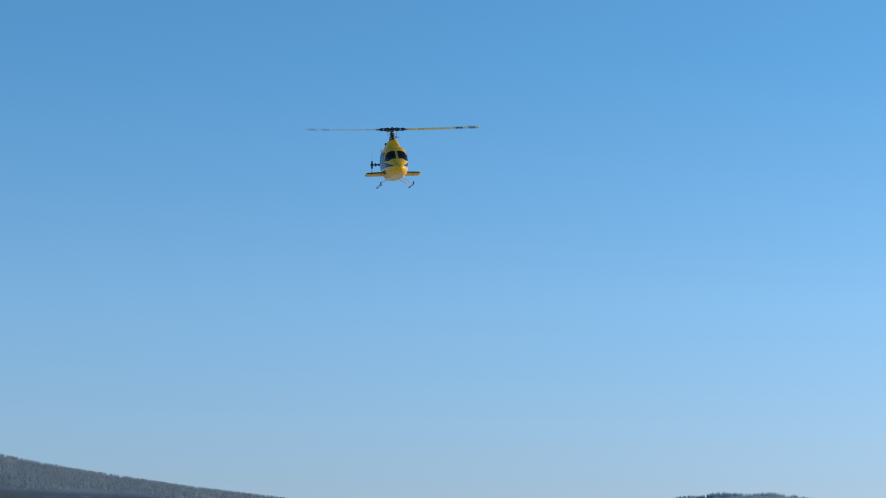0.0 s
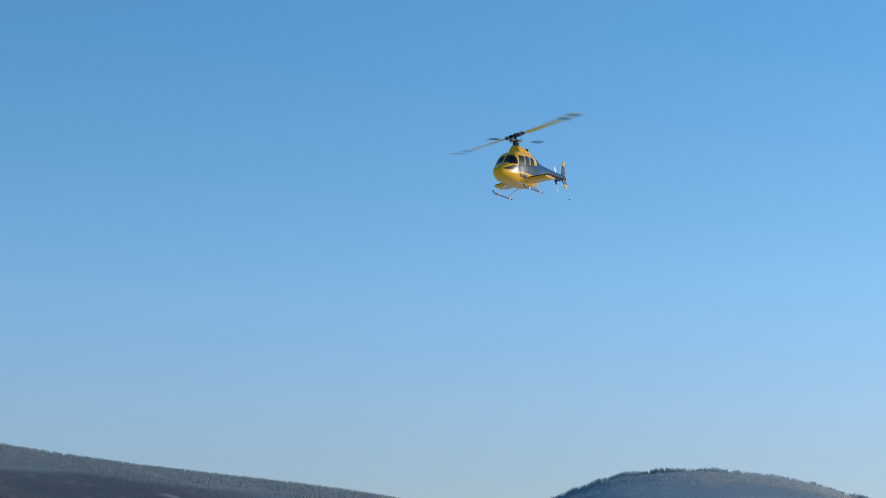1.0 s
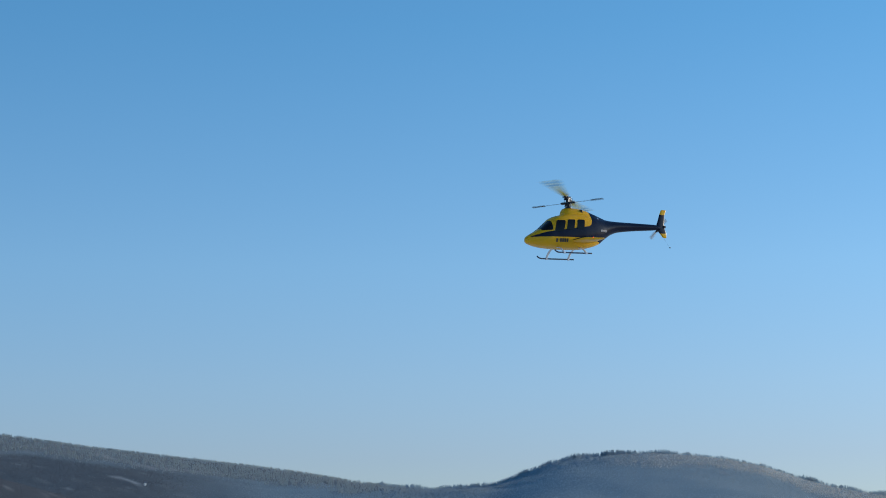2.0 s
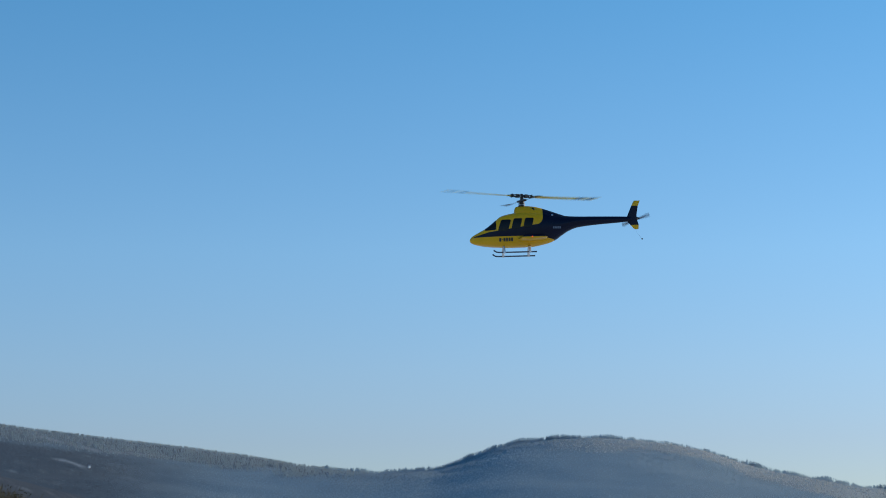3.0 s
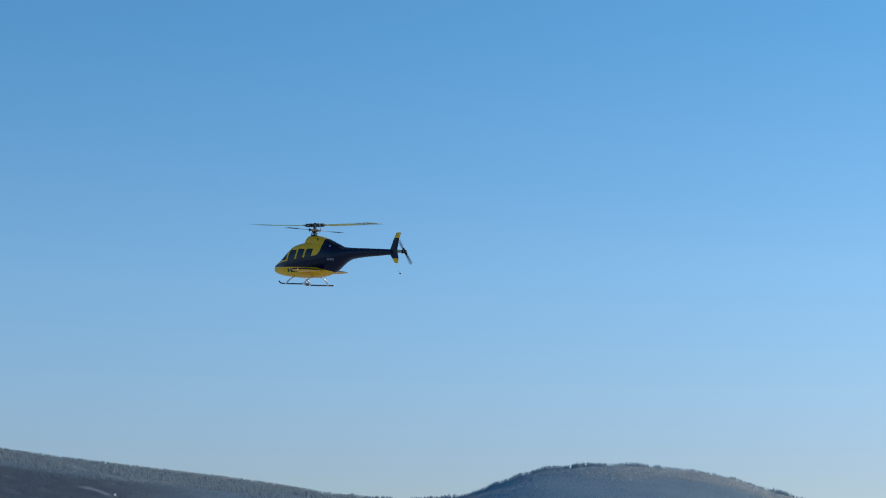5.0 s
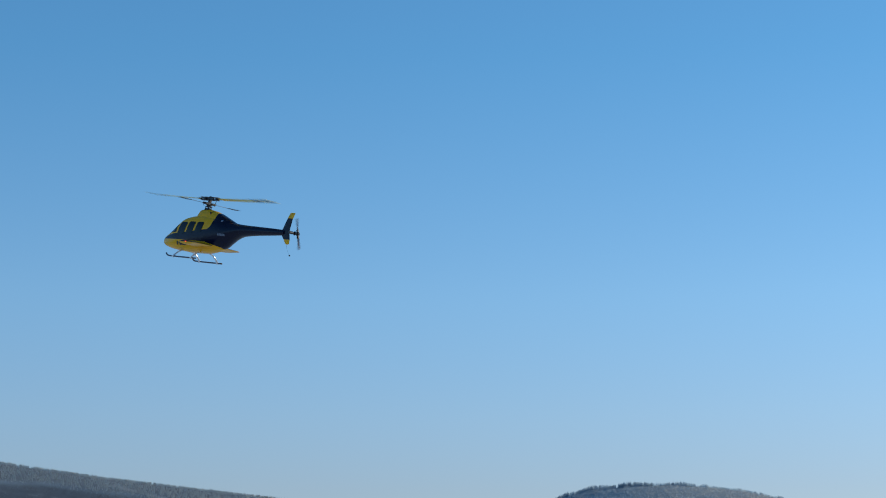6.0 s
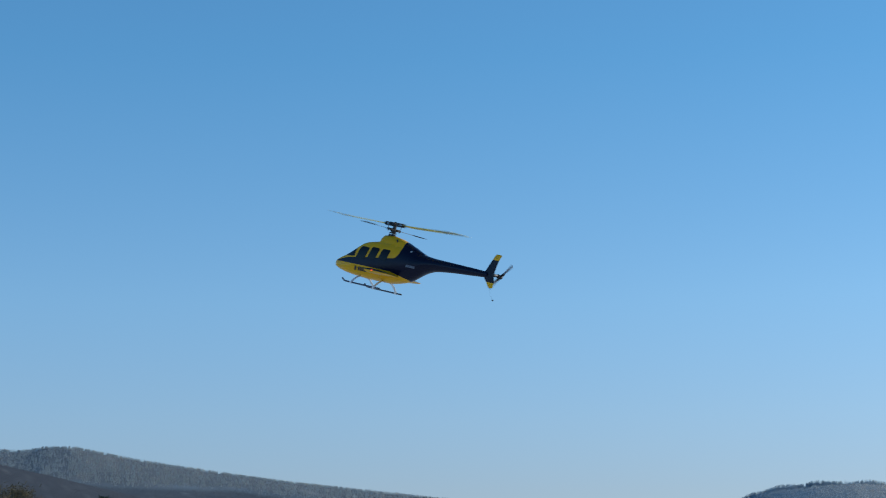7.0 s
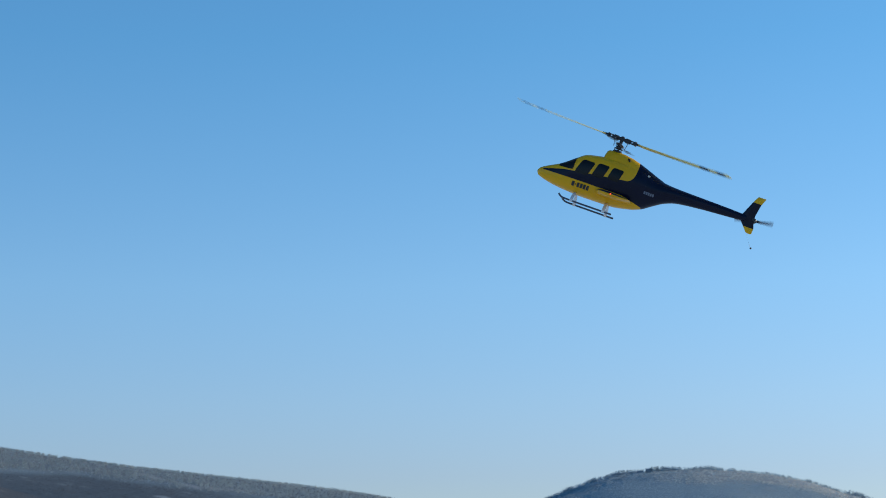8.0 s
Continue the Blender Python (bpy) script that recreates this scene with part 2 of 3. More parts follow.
def crest_range(b):
    """Distance to the crest: the domed hill stands nearer than the long ridge."""
    return 3500 + 700 / (1 + math.exp(-(b - 1.5) * 0.5))


def shoulder_angle(b):
    """Height angle of the brown shoulder that stands before the ridge."""
    return np.interp(b, (-20, 4, 9, 12, 14.7, 17.3, 20, 24, 32), (0.4, 1.6, 2.5, 3.2, 3.85, 4.42, 4.95, 4.6, 3.0))


def ground_z(b, r):
    rc = crest_range(b)
    near, rs = 1500.0, 2100.0
    top = rc * math.tan(radians(crest_angle(b)))
    if r < near:
        z = 0.0
    elif r < rc:
        u = (r - near) / (rc - near)
        exact, broad = float(crest_angle(b)), broad_crest(b)
        rise = (broad + (exact - broad) * u ** 2.5) * (1 - (1 - u) ** 1.9)
        z = r * math.tan(radians(min(rise, exact * (0.92 + 0.08 * u))))
        wob = noise.noise(Vector((radians(b) * r / 260, r / 300, 3.1))) * 6 + noise.noise(Vector((radians(b) * r / 90, r / 90, 7.7))) * 3
        z += wob * 4 * u * (1 - u)
    else:
        z = top * max(0.2, 1 - ((r - rc) / 900) ** 2 * 0.6)
    if 300 < r < rs + 500:
        hs = rs * math.tan(radians(shoulder_angle(b)))
        u = min(1.0, (r - 300) / (rs - 300)) if r < rs else 1 - (r - rs) / 500
        v = u * u * (3 - 2 * u)
        z = max(z, hs * v + noise.noise(Vector((radians(b) * r / 160, r / 200, 9.1))) * 9 * u * (1 - v) if r < rs else hs * v)
    return z


def place(b, r):
    a = radians(b)
    return Vector((-math.sin(a) * r, math.cos(a) * r, 0))


def ease(v):
    v = max(0.0, min(1.0, v))
    return v * v * (3 - 2 * v)


def cover(b, r, z):
    """What grows at a place: shares of frost, brown woods, painted sunlit tan and meadow."""
    x, y = -math.sin(radians(b)) * r, math.cos(radians(b)) * r
    patch = noise.noise(Vector((x / 220, y / 420, 1.3)))
    fine = noise.noise(Vector((x / 60, y / 110, 5.3)))
    below = float(crest_angle(b)) - math.degrees(math.atan2(z - 1.7, max(r, 1.0)))
    frost = tan = 0.0
    front = ease((2250 - r) / 150) * ease((b - 2) / 5)
    limit = 0.36 + 0.5 * max(0.0, b - 12.5) / 4 - 0.26 * max(0.0, 5.5 - b) / 3.5
    side = ease((b - 1.4) / 1.6)
    frost = ease((limit - below + patch * 0.14 + fine * 0.10) / 0.16 + 0.5) * side * (1 - front)
    # tan: where sunlight is painted along the domed hill's crest
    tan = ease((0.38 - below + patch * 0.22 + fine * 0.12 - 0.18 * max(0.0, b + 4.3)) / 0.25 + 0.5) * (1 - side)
    brown = max(front, 0.84 * ease((b - 4.0) / 6) * ease((below - limit + 0.1) / 0.25))
    return frost, brown, tan, ease((450 - r) / 200)


# pale clearings on the slope: bearing and height angle along each, and half its depth in degrees
CLEARINGS = (((10.25, 3.80), (9.85, 3.70), (9.42, 3.55), 0.030), ((10.6, 4.36), (9.9, 4.18), (9.2, 4.03), 0.035), ((9.2, 4.03), (8.4, 3.97), (7.3, 3.90), 0.025),
             ((-4.6, 4.22), (-5.6, 4.10), (-6.6, 3.98), 0.028), ((-5.2, 4.02), (-6.0, 3.92), (-6.4, 3.80), 0.022), ((-6.9, 4.02), (-7.7, 3.82), (-8.3, 3.62), 0.028))


def clearing(b, z, r):
    """How far a place lies in a clearing, 0 to 1, with ragged edges."""
    e = math.degrees(math.atan2(z - 1.7, max(r, 1.0)))
    best = 0.0
    for *line, half in CLEARINGS:
        for (b0, e0), (b1, e1) in zip(line, line[1:]):
            t = max(0.0, min(1.0, (b - b0) / (b1 - b0)))
            d = math.hypot((b - b0 - (b1 - b0) * t) * 0.5, e - e0 - (e1 - e0) * t)
            best = max(best, 1 - d / half * 0.6)
    return ease(best - 0.1 + 0.8 * noise.noise(Vector((b * 5, e * 12, 2.2))))


def ground():
    bm = bmesh.new()
    layers = [bm.verts.layers.float.new(n) for n in ("frost", "brown", "tan", "meadow", "clearing")]
    radii = [0, 15, 40, 90, 200, 300] + list(range(400, 2200, 60)) + list(range(2200, 4900, 36))
    bear = [-180, -140, -100, -70, -50, -40, -32, -25, -20, -17] + [-15 + 0.2 * k for k in range(196)] + [25, 28, 33, 40, 55, 75, 105, 145]
    rows = []

    def spot(b, r):
        p = place(b, r)
        v = bm.verts.new((p.x, p.y, ground_z(b, r)))
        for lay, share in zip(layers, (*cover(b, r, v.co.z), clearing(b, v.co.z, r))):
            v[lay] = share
        return v

    for r in radii[1:]:
        rows.append([spot(b, r) for b in bear])
    mid = spot(0, 0)
    n = len(bear)
    for i in range(n):
        bm.faces.new((mid, rows[0][i], rows[0][(i + 1) % n]))
    for a, c in zip(rows, rows[1:]):
        for i in range(n):
            j = (i + 1) % n
            bm.faces.new((a[i], c[i], c[j], a[j]))
    bmesh.ops.recalc_face_normals(bm, faces=bm.faces)
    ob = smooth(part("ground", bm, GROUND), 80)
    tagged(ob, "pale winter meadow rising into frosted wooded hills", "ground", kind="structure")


ground()


def far_trees(name, label, material, spots, lean, tiers=9):
    """Distant woods: each tree a ragged open crown of drooping boughs round its stem, all in one mesh."""
    verts, faces = [], []
    rng = random.Random(name)
    for p, h, w in spots:
        a0 = rng.random() * 6.28
        lx, ly = rng.gauss(0, lean) * h, rng.gauss(0, lean) * h
        for tier in range(tiers):
            z = 0.1 + 0.9 * tier / tiers
            a = a0 + tier * 2.4
            q = w * 1.5 * (1 - 0.85 * z) * rng.uniform(0.7, 1.3)
            c, sn = math.cos(a), math.sin(a)
            x, y, top = p.x + lx * z, p.y + ly * z, p.z + h * (z + 0.12)
            o = len(verts)
            verts += [(x, y, top), (x + c * q - sn * q * 0.6, y + sn * q + c * q * 0.6, top - h * 0.24),
                      (x + c * q * 0.9, y + sn * q * 0.9, top - h * 0.30), (x + c * q + sn * q * 0.6, y + sn * q - c * q * 0.6, top - h * 0.24)]
            faces.append((o, o + 1, o + 2, o + 3))
    me = bpy.data.meshes.new(name)
    me.from_pydata(verts, [], faces)
    me.materials.append(material)
    tagged(new(name, me), label, "forest", kind="stuff")


def slope_tables():
    """For each bearing, the ranges and height angles of the slope as it rises in sight of the field."""
    tables = {}
    ranges = [900 + 45 * k for k in range(75)]
    for i in range(-30, 48):
        b = i * 0.5
        rr = [r for r in ranges if r < crest_range(b) - 20] + [crest_range(b)]
        el = np.maximum.accumulate([math.degrees(math.atan2(ground_z(b, r) - 1.7, r)) for r in rr])
        tables[i] = (el + np.arange(len(rr)) * 1e-6, np.array(rr))
    return tables


def hill_woods():
    """Closed woods over all slopes: tall frosted spruce on the heights, low leafless woods on the brown shoulder."""
    rng = random.Random(5)
    groups = {"f": [], "s": [], "m": [], "b": [], "t": [], "c": []}
    tables = slope_tables()
    for k in range(125000):
        b = rng.uniform(-14.5, 23)
        el, rr = tables[round(b * 2)]
        r = float(np.interp(rng.uniform(1.9, el[-1]), el, rr)) + rng.uniform(-12, 12)
        on_crest = k % 40 == 0
        if on_crest:
            r = crest_range(b) + rng.uniform(-22, 8)
        p = place(b, r)
        p.z = ground_z(b, r)
        frost, brown, tan, _ = cover(b, r, p.z)
        if not on_crest and clearing(b, p.z, r) > 0.35 + 0.4 * rng.random():
            continue
        pick = rng.random()
        dark = brown + rng.gauss(0, 0.09)
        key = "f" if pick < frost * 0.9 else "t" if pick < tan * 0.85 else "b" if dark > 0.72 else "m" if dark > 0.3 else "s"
        if on_crest and b < 3:
            key = "c"
            h = rng.uniform(5.5, 8.0) * (1.05 + 0.6 * noise.noise(Vector((b * 2.3, 0.7, 4.1))))
            if -8.5 < b < -5.2:
                h *= 0.6  # low growth on the open flank
            w = h * rng.uniform(0.16, 0.26)
        elif on_crest:
            h = rng.uniform(4.2, 6.0)
            w = h * rng.uniform(0.22, 0.32)
        elif key == "f":
            if k % 2:
                continue
            h = rng.uniform(4.5, 8.0)
            w = h * rng.uniform(0.14, 0.21)
        elif key == "t":
            h = rng.uniform(1.2, 3.0)
            w = h * rng.uniform(0.3, 0.5)
        else:
            # taller towards the crest, where single trees can be told apart
            below = float(crest_angle(b)) - math.degrees(math.atan2(p.z - 1.7, r))
            h = rng.uniform(1.0, 1.9) * min(1.0, r / 3300) * (1 + 3.0 * math.exp(-max(0.0, below) / 0.18))
            w = h * rng.uniform(0.3, 0.5)
        groups[key].append((p, h, w))
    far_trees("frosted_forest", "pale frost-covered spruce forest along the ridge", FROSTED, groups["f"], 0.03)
    far_trees("spruce_forest", "dense dark spruce forest on the hills, tinted blue-grey with haze", SPRUCE, groups["s"], 0.03, 5)
    far_trees("crest_forest", "spruce trees standing along the hill's crest, tinted blue with haze", HAZED_CREST, groups["c"], 0.03)
    far_trees("mixed_forest", "mixed spruce and leafless woods on the slope, greyed with haze", MIXED, groups["m"], 0.05, 4)
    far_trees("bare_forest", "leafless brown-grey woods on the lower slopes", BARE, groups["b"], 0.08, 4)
    far_trees("sunlit_forest", "grey-tan woods on the domed hill's crest, coloured as sunlit", SUNLIT_TAN, groups["t"], 0.05)


hill_woods()

# ---- near trees on the field's edge ----


def limb(rng, a, b, r0, r1, bend=0.08):
    n = 4
    d = b - a
    pts = [a + d * (i / n) + Vector((rng.gauss(0, 1), rng.gauss(0, 1), rng.gauss(0, 0.5))) * d.length * bend * (0 < i < n) for i in range(n + 1)]
    return tube(pts, [r0 + (r1 - r0) * i / n for i in range(n + 1)], 5), pts


def bare_tree(b, r, height, width, seed, label):
    """A leafless broad-leaved tree: tapered trunk, limbs and a crown of fine twigs."""
    rng = random.Random(seed)
    p = place(b, r)
    root = new("bare_tree")
    root.matrix_world = Matrix.Translation((p.x, p.y, ground_z(b, r) - 0.05))
    trunk, tp = limb(rng, Vector((0, 0, 0)), Vector((rng.gauss(0, 0.3), rng.gauss(0, 0.3), height * 0.55)), height * 0.025, height * 0.012)
    part("trunk", trunk, BARK, root)
    limbs, ends = [], []
    for k in range(11):
        a = tp[rng.randrange(2, 5)]
        an = rng.random() * 6.28
        q = rng.uniform(0.35, 1.0) * width / 2
        e = Vector((math.cos(an) * q, math.sin(an) * q, height * rng.uniform(0.55, 0.98)))
        m, lp = limb(rng, a, e, height * 0.009, height * 0.002, 0.10)
        limbs.append(m)
        ends += lp[1:]
    for m in limbs:
        part("limb", m, BARK, root)
    verts, faces = [], []
    for k in range(46000):
        c = rng.choice(ends) + Vector((rng.gauss(0, 1), rng.gauss(0, 1), rng.gauss(0, 0.8))) * width * 0.09
        if c.z < height * 0.2 or c.z > height * 1.04:
            continue
        d = Vector((rng.gauss(0, 1), rng.gauss(0, 1), rng.gauss(0.7, 0.8))).normalized() * rng.uniform(0.09, 0.26)
        s = d.cross(Vector((rng.gauss(0, 1), rng.gauss(0, 1), rng.gauss(0, 1)))).normalized() * rng.uniform(0.010, 0.024)
        o = len(verts)
        verts += [c - s, c + s, c + d + s * 0.3]
        faces.append((o, o + 1, o + 2))
        o = len(verts)
        e = c + d * 0.4
        g = (d + s * 14).normalized() * d.length * 0.7
        verts += [e, e + s * 0.8, e + g]
        faces.append((o, o + 1, o + 2))
    me = bpy.data.meshes.new("crown")
    me.from_pydata(verts, [], faces)
    me.materials.append(TWIGS)
    new("crown", me).parent = root
    tagged(root, label, "tree", group="trees at the field's edge")


def conifer(b, r, height, width, seed, label):
    """A dark evergreen: trunk, whorls of boughs and needle sprays with gaps between."""
    rng = random.Random(seed)
    p = place(b, r)
    root = new("evergreen_tree")
    root.matrix_world = Matrix.Translation((p.x, p.y, ground_z(b, r) - 0.05))
    trunk, _ = limb(rng, Vector((0, 0, 0)), Vector((0, 0, height * 0.97)), height * 0.022, height * 0.003, 0.01)
    part("trunk", trunk, BARK, root)
    verts, faces, boughs = [], [], []
    z = height * 0.12
    while z < height * 0.99:
        t = z / height
        reach = width / 2 * 1.3 * (1 - t) ** 0.72 * rng.uniform(0.75, 1.15) + 0.06
        for k in range(7):
            an = rng.random() * 6.28
            q = reach * rng.uniform(0.6, 1.15)
            e = Vector((math.cos(an) * q, math.sin(an) * q, z + q * rng.uniform(-0.1, 0.45)))
            a = Vector((0, 0, z))
            boughs.append(tube([a, (a + e) / 2 + Vector((0, 0, q * 0.05)), e], [0.03, 0.02, 0.006], 4))
            for j in range(60):
                f = rng.uniform(0.2, 1.05)
                c = a.lerp(e, f) + Vector((rng.gauss(0, 0.05), rng.gauss(0, 0.05), rng.gauss(0, 0.04))) * (1 + q)
                d = ((e - a).normalized() + Vector((rng.gauss(0, 0.7), rng.gauss(0, 0.7), rng.gauss(0.1, 0.5)))).normalized() * rng.uniform(0.10, 0.26)
                s = d.cross(Vector((rng.gauss(0, 1), rng.gauss(0, 1), rng.gauss(0, 1)))).normalized() * rng.uniform(0.02, 0.05)
                o = len(verts)
                verts += [c - s * 0.4, c + d * 0.5 - s, c + d, c + d * 0.5 + s]
                faces.append((o, o + 1, o + 2, o + 3))
        z += height * 0.028
    tagged(part("boughs", merge(*boughs), BARK, root), kind="stuff")
    me = bpy.data.meshes.new("crown")
    me.from_pydata(verts, [], faces)
    me.materials.append(NEEDLES)
    new("crown", me).parent = root
    tagged(root, label, "tree", group="trees at the field's edge")


NEAR_R = 95.0
conifer(15.93, NEAR_R, 8.6, 4.2, 11, "dark green evergreen tree with a rounded top at the field's edge")
conifer(14.74, NEAR_R + 6, 8.35, 3.4, 12, "slim dark green evergreen treetop at the field's edge")
conifer(17.06, NEAR_R + 3, 7.75, 2.6, 13, "small dark evergreen among brown trees at the field's edge")
for k, (b, h, w) in enumerate(((20.4, 9.1, 4.4), (19.3, 9.0, 4.2), (18.6, 8.8, 3.6), (18.0, 8.5, 3.2), (17.5, 8.1, 2.6), (17.0, 7.5, 2.2))):
    bare_tree(b, NEAR_R - 8 + 3 * (k % 3), h * (1 - 0.03 * (2 - k % 3)), w, 40 + k, "leafless brown tree with dense twigs at the field's edge")
for k, (b, h, w) in enumerate(((12.6, 6.7, 4.0), (11.5, 6.5, 3.6), (10.3, 6.0, 3.0))):
    bare_tree(b, NEAR_R + 2 * k, h, w, 60 + k, "low leafless brown tree at the field's edge")


def summit_mast():
    """A slender radio mast on the far ridge, with a short crossarm and a block base."""
    b, r = 20.03, 4190.0
    p = place(b, r)
    root = new("summit_mast")
    root.matrix_world = Matrix.Translation((p.x, p.y, ground_z(b, r)))
    part("pole", tube([(0, 0, 0), (0, 0, 20), (0, 0, 27)], [1.0, 0.7, 0.35], 8), BLACK, root)
    part("crossarm", tube([(-3.6, 0, 21), (3.6, 0, 21)], 0.55, 8), BLACK, root)
    part("base", block(-2, 2, -2, 2, -1, 6, 0.3), BLACK, root)
    tagged(root, "dark slender mast with a crossarm on the frosted ridge", "mast")


def hillside_hut():
    """A small white-walled hut on the slope."""
    b, r = 9.36, 2850.0
    while ground_z(b, r) - 1.7 > r * math.tan(radians(3.54)):
        r -= 10
    while ground_z(b, r) - 1.7 < r * math.tan(radians(3.54)):
        r += 10
    p = place(b, r)
    root = new("hillside_hut")
    root.matrix_world = Matrix.Translation((p.x, p.y, ground_z(b, r))) @ pose(0, 0, 0, 0, 0, 35)
    part("wall", block(-1.6, 1.6, -1.3, 1.3, -1.0, 3.4, 0.1), WALL, root)
    roof = skin(bmesh.new(), [[(x, -1.6, 3.3), (x, 1.6, 3.3), (x, 0, 4.6)] for x in (-1.9, 1.9)])
    part("roof", roof, GREY, root, "grey pitched roof")
    tagged(root, "small white-walled hut on the wooded slope", "hut")


summit_mast()
hillside_hut()

# ---- the model helicopter ----
# hull stations: x, half width, top, bottom
HULL_LINES = (
    (0.424, 0.006, 0.072, 0.060), (0.414, 0.028, 0.088, 0.045), (0.395, 0.043, 0.102, 0.036), (0.362, 0.058, 0.121, 0.026),
    (0.290, 0.080, 0.159, 0.013), (0.217, 0.094, 0.216, 0.006), (0.169, 0.097, 0.254, 0.003), (0.121, 0.101, 0.268, 0.0),
    (0.048, 0.104, 0.281, 0.0), (-0.072, 0.103, 0.290, 0.002), (-0.193, 0.093, 0.290, 0.022), (-0.266, 0.082, 0.272, 0.048),
    (-0.324, 0.070, 0.256, 0.087), (-0.386, 0.059, 0.246, 0.126), (-0.459, 0.049, 0.2415, 0.152), (-0.604, 0.034, 0.238, 0.169),
    (-0.820, 0.024, 0.232, 0.184), (-0.886, 0.019, 0.228, 0.190), (-0.905, 0.011, 0.222, 0.197))
_hx = np.array([s[0] for s in HULL_LINES[::-1]])
_hv = np.array([s[1:] for s in HULL_LINES[::-1]])


def station(x):
    """Half width, top and bottom of the hull at x, smoothed between the stations."""
    out = []
    for c in range(3):
        v = _hv[:, c]
        i = int(np.clip(np.searchsorted(_hx, x) - 1, 0, len(_hx) - 2))
        slopes = [0.0, 0.0]
        for e, k in enumerate((i, i + 1)):
            if 0 < k < len(_hx) - 1:
                a = (v[k] - v[k - 1]) / (_hx[k] - _hx[k - 1])
                b = (v[k + 1] - v[k]) / (_hx[k + 1] - _hx[k])
                slopes[e] = 0.0 if a * b <= 0 else 2 * a * b / (a + b)
            else:
                j = min(max(k, 1), len(_hx) - 1)
                slopes[e] = (v[j] - v[j - 1]) / (_hx[j] - _hx[j - 1])
        d = _hx[i + 1] - _hx[i]
        t = (x - _hx[i]) / d
        out.append(float(v[i] * (1 + 2 * t) * (1 - t) ** 2 + slopes[0] * d * t * (1 - t) ** 2 + v[i + 1] * t * t * (3 - 2 * t) + slopes[1] * d * t * t * (t - 1)))
    return out


def power(x):
    """Squareness of the hull's section: fuller in the cabin, round on the boom."""
    return 2.0 + 1.0 * max(0.0, 1 - abs(x - 0.08) / 0.38) if x < 0.08 else 3.0 - 0.55 * max(0.0, (x - 0.30) / 0.124)


def on_hull(x, a, off=0.0):
    """A point of the hull at x and section angle a (0: port side, pi/2: top)."""
    w, top, bot = station(x)
    n = power(x)
    h, zc = (top - bot) / 2, (top + bot) / 2
    c, s = math.cos(a), math.sin(a)
    y = (w + off) * math.copysign(abs(c) ** (2 / n), c)
    z = zc + (h + off) * math.copysign(abs(s) ** (2 / n), s)
    return Vector((x, y, z))


def angle_at(x, z):
    w, top, bot = station(x)
    n = power(x)
    v = max(-1.0, min(1.0, (z - (top + bot) / 2) / ((top - bot) / 2)))
    return math.asin(math.copysign(abs(v) ** (n / 2), v))


def panel(grid, side, thick=0.0035):
    """A thin shell on the hull: a grid of (x, section angle), on the port (1) or starboard (-1) side."""
    outer = [[on_hull(x, a, 0.0018) for x, a in row] for row in grid]
    inner = [[on_hull(x, a, 0.0018 - thick) for x, a in row] for row in grid]
    bm = bmesh.new()

    def lay(pts, flip):
        vs = [[bm.verts.new((p.x, p.y * side, p.z)) for p in r] for r in pts]
        for a, b in zip(vs, vs[1:]):
            for i in range(len(a) - 1):
                f = (a[i], a[i + 1], b[i + 1], b[i])
                bm.faces.new(f[::-1] if flip else f)
        return vs

    o, i = lay(outer, False), lay(inner, True)
    rim = lambda v: v[0] + [r[-1] for r in v[1:-1]] + v[-1][::-1] + [r[0] for r in v[-2:0:-1]]
    ro, ri = rim(o), rim(i)
    for k in range(len(ro)):
        j = (k + 1) % len(ro)
        bm.faces.new((ro[k], ro[j], ri[j], ri[k]))
    bmesh.ops.recalc_face_normals(bm, faces=bm.faces)
    return bm


def window_grid(x0, x1, z0, z1, lean=0.0, round_=0.25, nx=12, nz=10):
    """A rounded window from x0 to x1 and z0 to z1, its top leaning aft."""
    rows = []
    for j in range(nz + 1):
        v = j / nz
        z = z0 + (z1 - z0) * v
        e = max(0.0, abs(v - 0.5) * 2 - (1 - round_)) / round_
        inset = (1 - math.sqrt(max(0.0, 1 - e * e))) * round_ * 0.45 * abs(x1 - x0)
        a, b = x0 + lean * v + inset, x1 + lean * v - inset
        rows.append([(x, angle_at(x, z)) for x in (a + (b - a) * i / nx for i in range(nx + 1))])
    return rows


def windscreen_grid(nx=14, nz=10):
    """One half of the windscreen, from the centre post round to the door post."""
    rows = []
    for i in range(nx + 1):
        x = 0.300 - 0.091 * i / nx
        w, top, bot = station(x)
        lo = angle_at(x, min(top - 0.004, 0.134 + 0.006 * (i / nx) ** 6))
        hi = math.acos(min(0.9, (0.009 / w) ** (power(x) / 2)))
        zhi = on_hull(x, hi).z
        if zhi > 0.246:
            hi = angle_at(x, 0.246)
        lo = min(lo, hi - 0.02)
        rows.append([(x, lo + (hi - lo) * k / nz) for k in range(nz + 1)])
    return rows


def airfoil(chord, thick, n=12):
    """A closed wing section: (chordwise, height), nose at 0."""
    pts = []
    for k in range(2 * n):
        a = k / (2 * n) * math.tau
        c = (1 - math.cos(a)) / 2
        y = thick / 2 * math.copysign(abs(math.sin(a)) ** 0.8, math.sin(a)) * (1.15 - 0.75 * c)
        pts.append((c * chord, y))
    return pts


